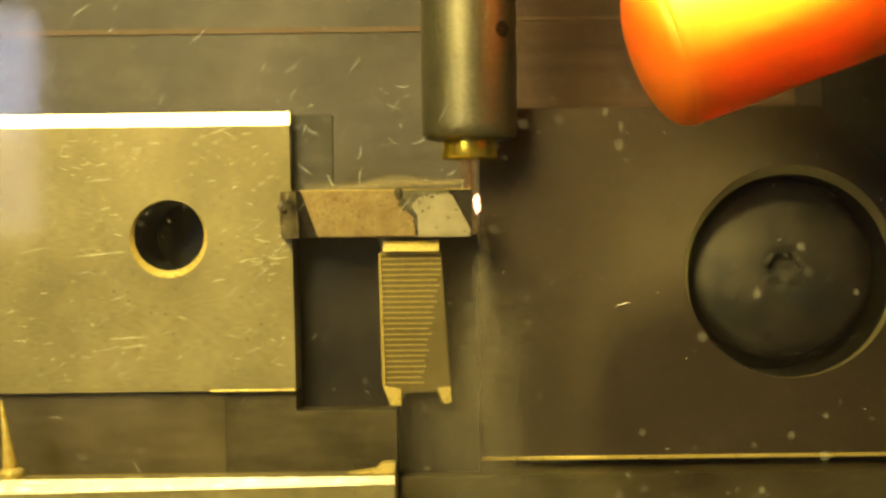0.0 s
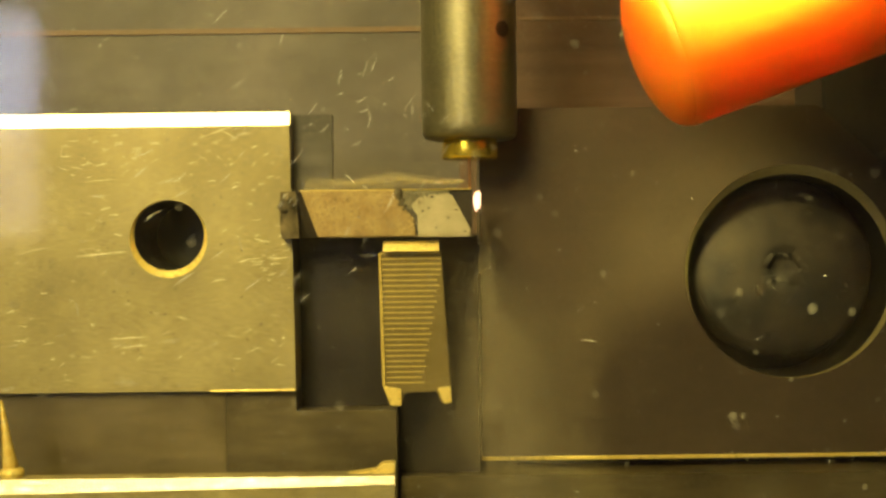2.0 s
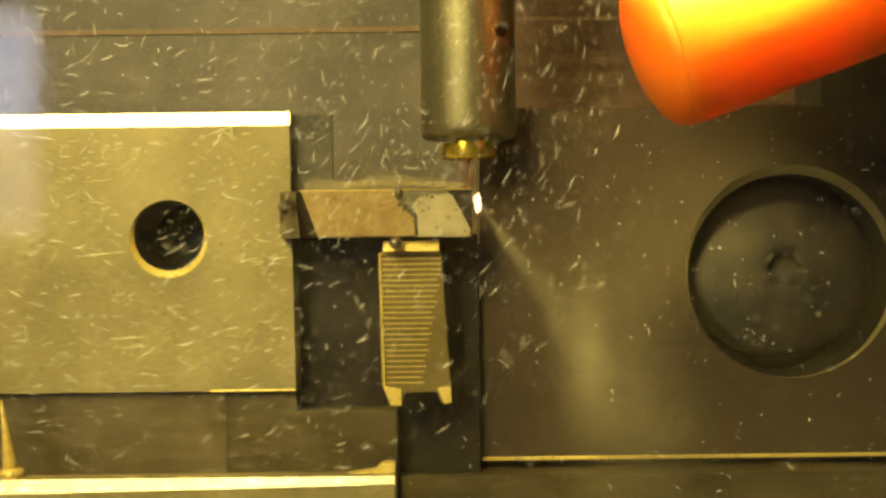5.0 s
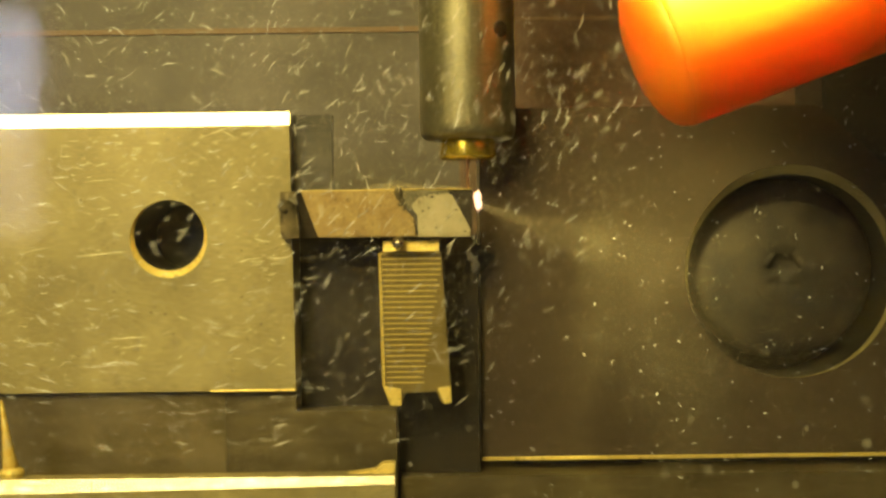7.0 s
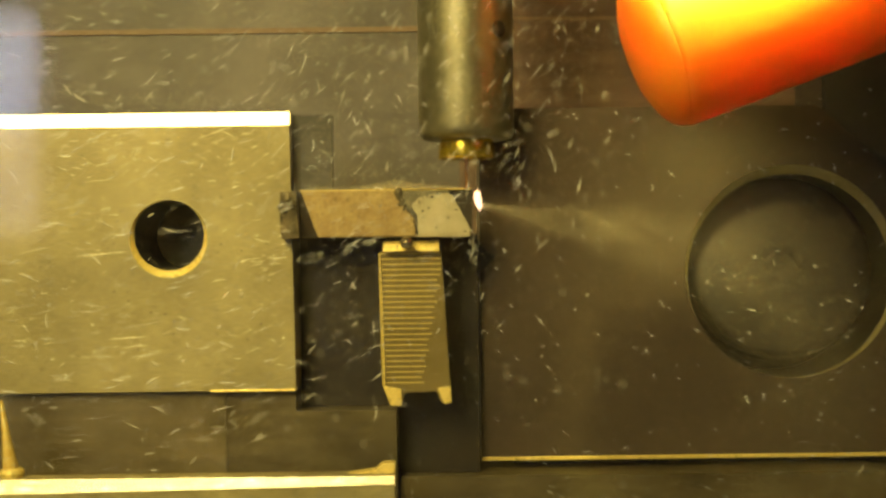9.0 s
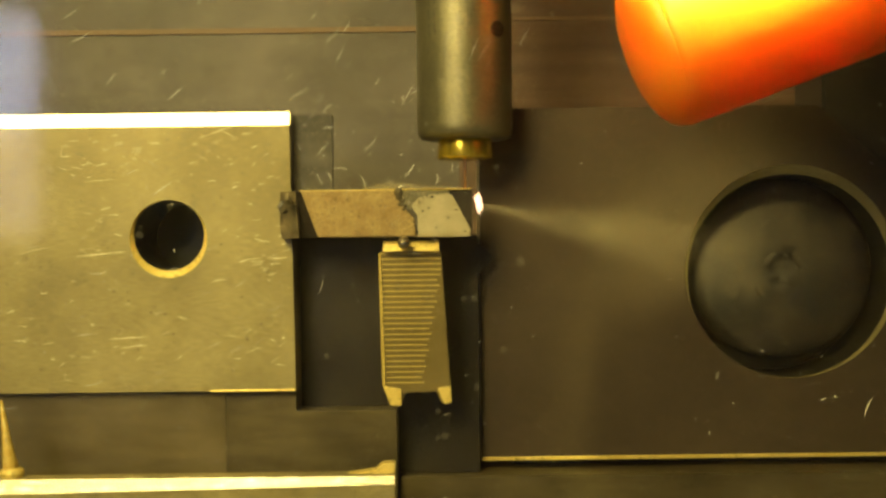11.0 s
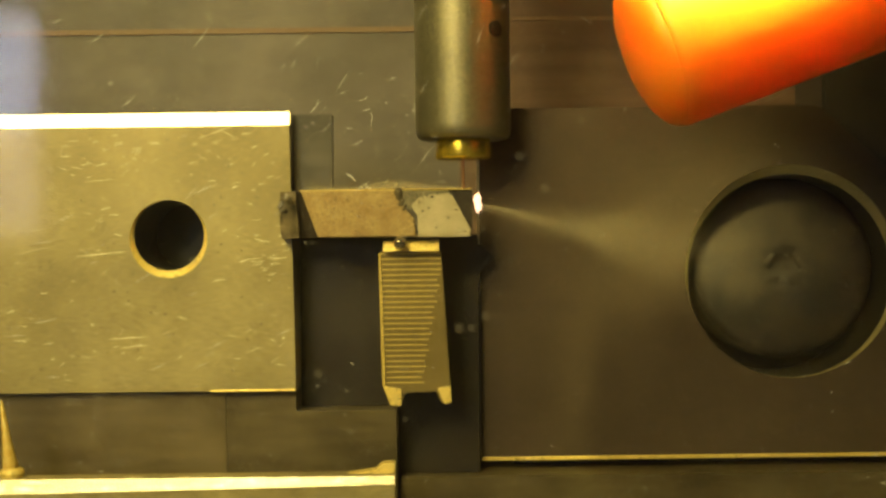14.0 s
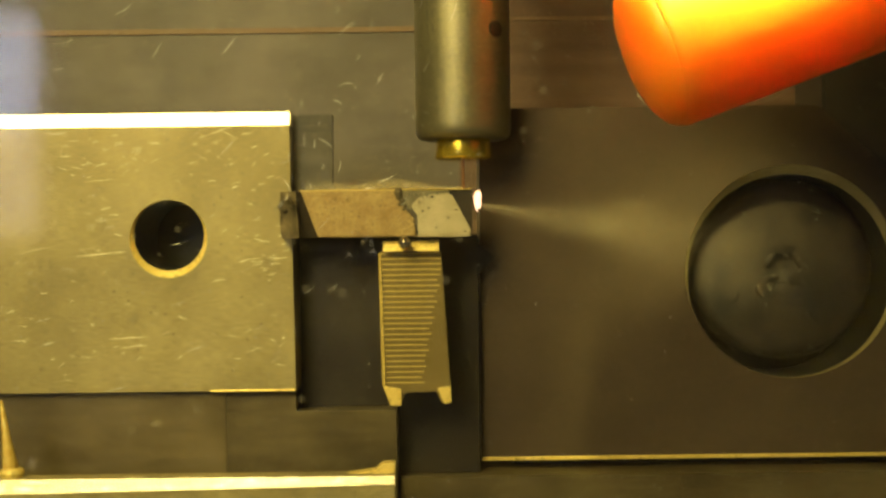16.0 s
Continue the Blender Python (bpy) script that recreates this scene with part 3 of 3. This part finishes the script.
def build_head():
    head = thing("electrode_guide", (HX, HY, 14.8), "blasted steel electrode guide with a brass nose", "electrode guide")
    R = 7.85
    barrel = part("barrel", turned([(4.3, 17.95), (R - 1.3, 17.97), (R - 0.6, 18.15), (R - 0.2, 18.6), (R - 0.05, 19.2), (R, 20.2), (R, 120)], (HX, HY, 0), (0, 0, 1), 72), STEEL_BLASTED, head, "", True)
    nose = part("nose", turned([(0.5, 14.75), (4.4, 14.75), (4.58, 14.86), (4.68, 15.1), (4.42, 17.7), (4.38, 18.0)], (HX, HY, 0), (0, 0, 1), 64), BRASS, head, "polished brass nose", True)
    # a proud black disc stands for the shaded set-screw hole, turned to the side
    a = radians(-48)
    out = Vector((math.cos(a), math.sin(a), 0))
    at = Vector((HX, HY, 35.2)) + out * (R - 0.1)
    part("screw_hole_disc", turned([(1.4, -0.4), (1.3, 0.28), (1.1, 0.34), (0, 0.30)], at, out, 28), STEEL_BLACK, barrel, "dark disc for the shaded screw hole", True)
    # worn lettering that stays unread: upright bars round the barrel
    for i, (z, h) in enumerate(((34.4, 1.7), (36.8, 1.7), (39.2, 1.7))):
        b = radians(-132)
        d = Vector((math.cos(b), math.sin(b), 0))
        side = Vector((-d.y, d.x, 0))
        bm = bmesh.new()
        vs = []
        for u, v in ((-0.7, 0), (0.7, 0), (0.7, h), (-0.7, h)):
            ang = b + u / R
            for rr in (R - 0.1, R + 0.015):
                vs.append(bm.verts.new((HX + rr * math.cos(ang), HY + rr * math.sin(ang), z + v)))
        bm.faces.new((vs[1], vs[3], vs[5], vs[7]))
        for k in range(4):
            m = (k + 1) % 4
            bm.faces.new((vs[2 * k], vs[2 * m], vs[2 * m + 1], vs[2 * k + 1]))
        part("worn_mark", bm, INK, barrel, "worn dark engraved mark")
    part("electrode", turned([(0, 6.2), (0.14, 6.2), (0.2, 6.4), (0.2, 15.2)], (HX - 0.1, HY, 0), (0, 0, 1), 16), COPPER, nose, "thin copper electrode", True)
    return head


def build_nozzle():
    axis = Vector((0.94, 0.0, 0.345)).normalized()
    at = (30.5, -28.0, 27.7)
    R = 11.9
    noz = thing("flushing_nozzle", at, "bright orange plastic flushing nozzle", "nozzle")
    part("tube", turned([(0, -3.2), (4.0, -3.0), (7.0, -2.5), (R - 2.9, -1.75), (R - 1.7, -1.05), (R - 0.9, -0.4), (R - 0.45, 0.3), (R - 0.36, 0.75), (R - 0.45, 0.9), (R - 0.15, 1.2), (R, 1.8), (R + 0.05, 40), (R + 0.1, 95)], at, axis, 96), ORANGE, noz, "", True)
    return noz


HEAD = build_head()
NOZZLE = build_nozzle()


# ---- spark, mist, chips and bubbles ----
def build_spark():
    bm = bmesh.new()
    bmesh.ops.create_icosphere(bm, subdivisions=3, radius=1)
    for q in bm.verts:
        k = 1 + 0.9 * noise.noise(q.co * 3.2)
        q.co = Vector((q.co.x * 0.5 * k, q.co.y * 0.42 * k, q.co.z * (1.2 if q.co.z > 0 else 1.5) * k))
        q.co += Vector((5.75, 0.2, 7.9))
    return thing("spark", (5.75, 0.2, 7.9), "white-hot spark at the end of the tool bit", "spark", bm=bm, material=SPARK, smooth=True)


def grains(name, points, material, label, category):
    """One object of many tiny four-sided grains: rows of x, y, z and size."""
    pts = np.array([p[:3] for p in points])
    size = np.array([p[3] for p in points])[:, None, None]
    corner = np.array([(1, 1, 1), (-1, 1, -1), (1, -1, -1), (-1, -1, 1)], float)
    tri = np.array([(0, 1, 3), (0, 2, 1), (0, 3, 2), (1, 2, 3)])
    v = (pts[:, None, :] + corner[None] * size).reshape(-1, 3) * MM
    f = (tri[None] + 4 * np.arange(len(pts))[:, None, None]).reshape(-1, 3)
    data = bpy.data.meshes.new(name)
    data.from_pydata(v.tolist(), [], f.tolist())
    data.materials.append(material)
    ob = new(name, data)
    return tagged(ob, label, category, "", "stuff")


def plume(name, length, spread, count, seed, label):
    """A widening, ragged cloud of fine droplets along x from its origin, thick and thin by turns."""
    rng = np.random.default_rng(seed)
    d = length * rng.random(count) ** 0.75
    lane = rng.normal(0, 1, count)
    curl = np.sin(d / 2.3 + seed + 1.7 * np.sin(lane * 2.1)) + np.sin(d / 6.1 + 2.2 * lane)
    keep = rng.random(count) < 0.55 + 0.18 * curl
    d, lane = d[keep], lane[keep]
    n = len(d)
    s = 0.35 + spread * d / length
    z = lane * s * 0.5 + (1.3 * np.sin(d / 5.0 + seed) + 0.45 * np.sin(d / 1.9 + lane)) * d / length
    y = rng.normal(0, 1, n) * np.minimum(s * 0.4, 1.6)
    size = rng.uniform(0.014, 0.036, n) * (0.8 + 0.4 * rng.random(n))
    return grains(name, list(zip(d, y, z, size)), MIST, label, "mist")


def sliver(v, f, x, y, z, length, width, turn, bend):
    """A thin bent chip with a three-sided section, added to the lists."""
    n, start = 4, len(v)
    c, s = math.cos(turn), math.sin(turn)
    for i in range(n + 1):
        u = i / n - 0.5
        w = width * (1 - 0.8 * abs(2 * u) ** 2) + 0.02
        a, b = u * length, bend * length * (u * u)
        for k in range(3):
            o, e = w * math.cos(k * 2.094), w * math.sin(k * 2.094)
            v.append(((x + c * a - s * (b + o)) * MM, (y + e) * MM, (z + s * a + c * (b + o)) * MM))
    for i in range(n):
        for k in range(3):
            m = (k + 1) % 3
            f.append((start + 3 * i + k, start + 3 * i + m, start + 3 * i + 3 + m, start + 3 * i + 3 + k))


def swarm(name, radius, inner, slivers, dots, seed, label, y_span=(-10, 8), long=(0.8, 3.2), material=None, wide=1.0, stray=0.7):
    """Chips that drift round a slow eddy, lying mostly along the flow."""
    rng = random.Random(seed)
    v, f = [], []
    for _ in range(slivers):
        r, a = math.sqrt(rng.uniform(inner ** 2, radius ** 2)), rng.uniform(0, math.tau)
        turn = a + math.pi / 2 + rng.gauss(0, stray)
        sliver(v, f, r * math.cos(a), rng.uniform(*y_span), r * math.sin(a), rng.uniform(*long), wide * rng.uniform(0.025, 0.075), turn, rng.uniform(-0.5, 0.5))
    for _ in range(dots):
        r, a = math.sqrt(rng.uniform(inner ** 2, radius ** 2)), rng.uniform(0, math.tau)
        sliver(v, f, r * math.cos(a), rng.uniform(*y_span), r * math.sin(a), rng.uniform(0.18, 0.55), rng.uniform(0.04, 0.10), rng.uniform(0, 3.1), 0.2)
    data = bpy.data.meshes.new(name)
    data.from_pydata(v, [], f)
    data.materials.append(material or CHIP)
    return tagged(new(name, data), label, "chips", "", "stuff")


def silt_cloud(radius, count, seed):
    """Fine silt that hangs in the bath and veils what lies behind."""
    rng = np.random.default_rng(seed)
    d, a = radius * np.sqrt(rng.random(count)), rng.random(count) * math.tau
    return grains("silt_cloud", list(zip(d * np.cos(a), rng.uniform(-14, 8, count), d * np.sin(a), rng.uniform(0.012, 0.034, count))), SILT, "fine pale silt hanging in the bath", "silt")


def mist_cloud(wide, high, count, seed):
    """A soft drifting cloud of the finest droplets, thinner towards its rim."""
    rng = np.random.default_rng(seed)
    x, z = rng.normal(0, wide, count), rng.normal(0, high, count)
    x = x + 0.18 * z * np.sin(z / 6.0)
    return grains("mist_cloud", list(zip(x, rng.uniform(-3, 3, count), z, rng.uniform(0.018, 0.044, count))), MIST, "soft pale cloud of spent mist", "mist")


def bubbles(name, radius, count, seed, label):
    rng = random.Random(seed)
    bm = bmesh.new()
    for _ in range(count):
        r, a = radius * math.sqrt(rng.random()), rng.uniform(0, math.tau)
        b = rng.choice((0.25, 0.35, 0.45, 0.6, 0.8))
        bmesh.ops.create_icosphere(bm, subdivisions=2, radius=b * MM, matrix=Matrix.Translation(Vector((r * math.cos(a), rng.uniform(-12, 8), r * math.sin(a))) * MM))
    for q in bm.faces:
        q.smooth = True
    data = bpy.data.meshes.new(name)
    bm.to_mesh(data)
    bm.free()
    data.materials.append(BUBBLE_SOFT)
    return tagged(new(name, data), label, "bubbles", "", "stuff")


def build_bubble():
    bm = bmesh.new()
    bmesh.ops.create_icosphere(bm, subdivisions=3, radius=1.05)
    for q in bm.verts:
        q.co += Vector((-6.2, -6.3, 1.0))
    return thing("clinging_bubble", (-6.2, -6.3, 1.0), "small shiny bubble clinging under the tool bit", "bubble", bm=bm, material=PEARL, smooth=True)


SPARK_OB = build_spark()
BUBBLE = build_bubble()
PLUME_A = plume("spray_plume", 50, 9.5, 54000, 3, "pale mist jet streaming from the spark")
PLUME_B = plume("spray_plume", 36, 5.0, 26000, 5, "narrow pale mist jet streaming from the spark")
PLUME_C = plume("spray_plume", 26, 1.8, 56000, 9, "thin pale mist running along the tool bit")
CLOUD = mist_cloud(6.0, 12.0, 74000, 61)
SWARM_FALL = swarm("metal_chips", 88, 12, 210, 120, 21, "sparse pale slivers sinking in the bath", long=(0.9, 3.2), stray=0.25, wide=0.6)
SWARM_DUST = swarm("metal_chips", 105, 0, 30, 520, 22, "fine pale specks drifting in the bath", material=SPECK)
SWARM_DENSE = swarm("metal_chips", 85, 3, 850, 1500, 23, "dense cloud of pale slivers and specks", long=(0.6, 2.6))
SWARM_SIDE = swarm("metal_chips", 85, 5, 140, 800, 24, "dense cloud of pale specks and slivers", long=(0.4, 1.5))
SWARM_TIP = swarm("metal_chips", 15, 2, 22, 16, 26, "bright slivers swirling over the tool bit", (-3, 2), (0.8, 2.6))
SWARM_FLAKE = swarm("metal_chips", 88, 3, 750, 600, 27, "dense drift of pale see-through flakes", long=(0.6, 2.6), material=FLAKE, wide=2.2)
SILT_STILL = silt_cloud(100, 120000, 51)
SILT_DENSE = silt_cloud(90, 120000, 52)
BUBBLE_SWARM = bubbles("bubble_cloud", 100, 520, 25, "milky bubbles drifting in the bath")


# ---- what moves ----
def motions():
    slide = ((0.0, 0.0), (2.0, 0.0), (4.0, -0.12), (6.5, -0.28), (8.0, -0.38), (9.0, -0.56), (11.5, -0.85), (12.5, -1.03), (13.2, -1.06), (16.0, -1.06))
    for ob in (HEAD, NOZZLE):
        p = ob.location.copy()
        walk(ob, [(t, Matrix.Translation(p + Vector((dx * MM, 0, 0)))) for t, dx in slide])

    # the discharge flickers along the cut edge
    rng = random.Random(31)
    p = SPARK_OB.location.copy()
    rows, t = [], 0.0
    while t <= 16.01:
        back = Vector((-1.7, 1.5, -0.4)) if any(a <= t <= b for a, b in ((0.5, 0.7), (1.15, 1.75), (4.1, 4.4))) else Vector((0, 0, 0))
        late = Vector((0.15, 0, 0)) if t > 6 else Vector((0, 0, 0))
        jig = Vector((rng.uniform(-0.12, 0.12), 0, rng.uniform(-0.45, 0.35)))
        rows.append((t, Matrix.Translation(p + (back + late + jig) * MM) @ pose(0, 0, 0, 0, rng.uniform(-8, 8), rng.uniform(-40, 40))))
        t = round(t + 0.1, 3)
    walk(SPARK_OB, rows)

    # one bubble rises and clings under the bit
    p = BUBBLE.location.copy()
    path = ((0, -14, -70), (2.6, -13, -66), (3.4, -6, -35), (3.9, -1.5, -4), (4.2, -1.3, 0), (6.3, -1.2, 0), (7.0, -0.9, 0), (9.0, 0.4, 0), (11.3, -0.2, 0), (12.5, -1.4, 0), (14.5, -0.3, 0), (16, 0.1, 0))
    walk(BUBBLE, [(t, Matrix.Translation(p + Vector((dx, 0, dz)) * MM)) for t, dx, dz in path])

    # mist: first down past the jaw, later out across the side plate
    def jet(ob, at, course, seed, wobble, sink=0.0):
        r = random.Random(seed)
        rows, t = [], 0.0
        while t <= 16.01:
            for (t0, a0), (t1, a1) in zip(course, course[1:]):
                if t0 <= t <= t1:
                    a = a0 + (a1 - a0) * (t - t0) / (t1 - t0)
            a += r.uniform(-wobble, wobble)
            low = sink * min(1.0, max(0.0, (t - 4.0) / 2.5))
            rows.append((t, pose(at[0] * MM, at[1] * MM, (at[2] - low) * MM, r.uniform(-25, 25), a, 0)))
            t = round(t + 0.2, 3)
        walk(ob, rows)

    jet(PLUME_A, (6.3, 1.0, 7.0), ((0, 88), (1.5, 87), (3.5, 77), (4.2, 71), (6.3, 26), (7.5, 19), (8.1, 14), (9.2, 12), (11.3, 10), (12.4, 8), (13.6, 10), (14.3, 19), (15.0, 15), (15.8, 17), (16, 13)), 41, 3)
    jet(PLUME_B, (6.0, 0.5, 7.2), ((0, 89), (2.2, 86), (4.2, 73), (6.3, 22), (7.5, 16), (9.2, 10), (11.3, 8), (13.0, 7), (14.3, 16), (15.8, 15), (16, 11)), 42, 3)
    jet(PLUME_C, (3.6, -2.0, 11.0), ((0, 178), (4.2, 180), (9, 178), (16, 179)), 43, 1.5, 1.3)

    drift = ((0, 3, -3, -26), (1.5, 7, -3, -25), (3.0, 14, -3, -26), (4.2, 24, -3, -25), (6.3, 33, -3, -17), (9.0, 52, -3, -4), (11.0, 105, -3, 4), (16, 120, -3, 8))
    walk(CLOUD, [(t, pose(x * MM, y * MM, z * MM, 0, -3 * t, 0)) for t, x, y, z in drift])

    # eddies of chips: a centre that drifts, and a steady turn
    def eddy(ob, centres, rate):
        rows, t, a = [], 0.0, 0.0
        while t <= 16.01:
            for (t0, x0, y0, z0), (t1, x1, y1, z1) in zip(centres, centres[1:]):
                if t0 <= t <= t1:
                    k = (t - t0) / (t1 - t0)
                    k = k * k * (3 - 2 * k)
                    c = [(m + (n - m) * k) * MM for m, n in ((x0, x1), (y0, y1), (z0, z1))]
            rows.append((t, pose(*c, 0, a, 0)))
            t, a = round(t + 0.25, 3), a + rate * 0.25
        walk(ob, rows)

    eddy(SWARM_FALL, ((0, -74, -15, 60), (16, -68, -15, 64)), 70)
    eddy(SWARM_DUST, ((0, 10, -15, 0), (16, -6, -15, 6)), 11)
    eddy(SWARM_DENSE, ((0, -228, -15, 20), (1.5, -195, -15, 20), (3.4, -100, -15, 40), (5.2, -50, -15, 50), (8.5, -48, -15, 54), (11.3, -190, -15, 40), (16, -215, -15, 30)), 62)
    eddy(SWARM_SIDE, ((0, 205, -15, 0), (1.0, 185, -15, 0), (3.4, 98, -15, -4), (5.0, 62, -15, -4), (8.5, 60, -15, 4), (11.5, 165, -15, 10), (16, 190, -15, 0)), -38)
    eddy(SWARM_FLAKE, ((0, -228, -15, 30), (1.2, -205, -15, 30), (5.0, -46, -15, 46), (8.6, -48, -15, 50), (11.5, -165, -15, 45), (16, -190, -15, 30)), -48)
    eddy(SWARM_TIP, ((0, -10, -3, 13.5), (4, -13, -3, 13), (9, -8, -3, 13), (16, -12, -3, 13.5)), 150)
    eddy(SILT_STILL, ((0, 0, -15, 0), (16, -6, -15, 0)), 5)
    eddy(SILT_DENSE, ((0, -228, -15, 10), (1.5, -200, -15, 10), (5.2, -10, -15, 6), (8.5, 0, -15, 4), (11.5, -170, -15, 20), (16, -215, -15, 10)), -14)
    eddy(BUBBLE_SWARM, ((0, -12, -20, 0), (6, -4, -15, 4), (11, -68, -15, 44), (16, -78, -15, 48)), -16)


motions()
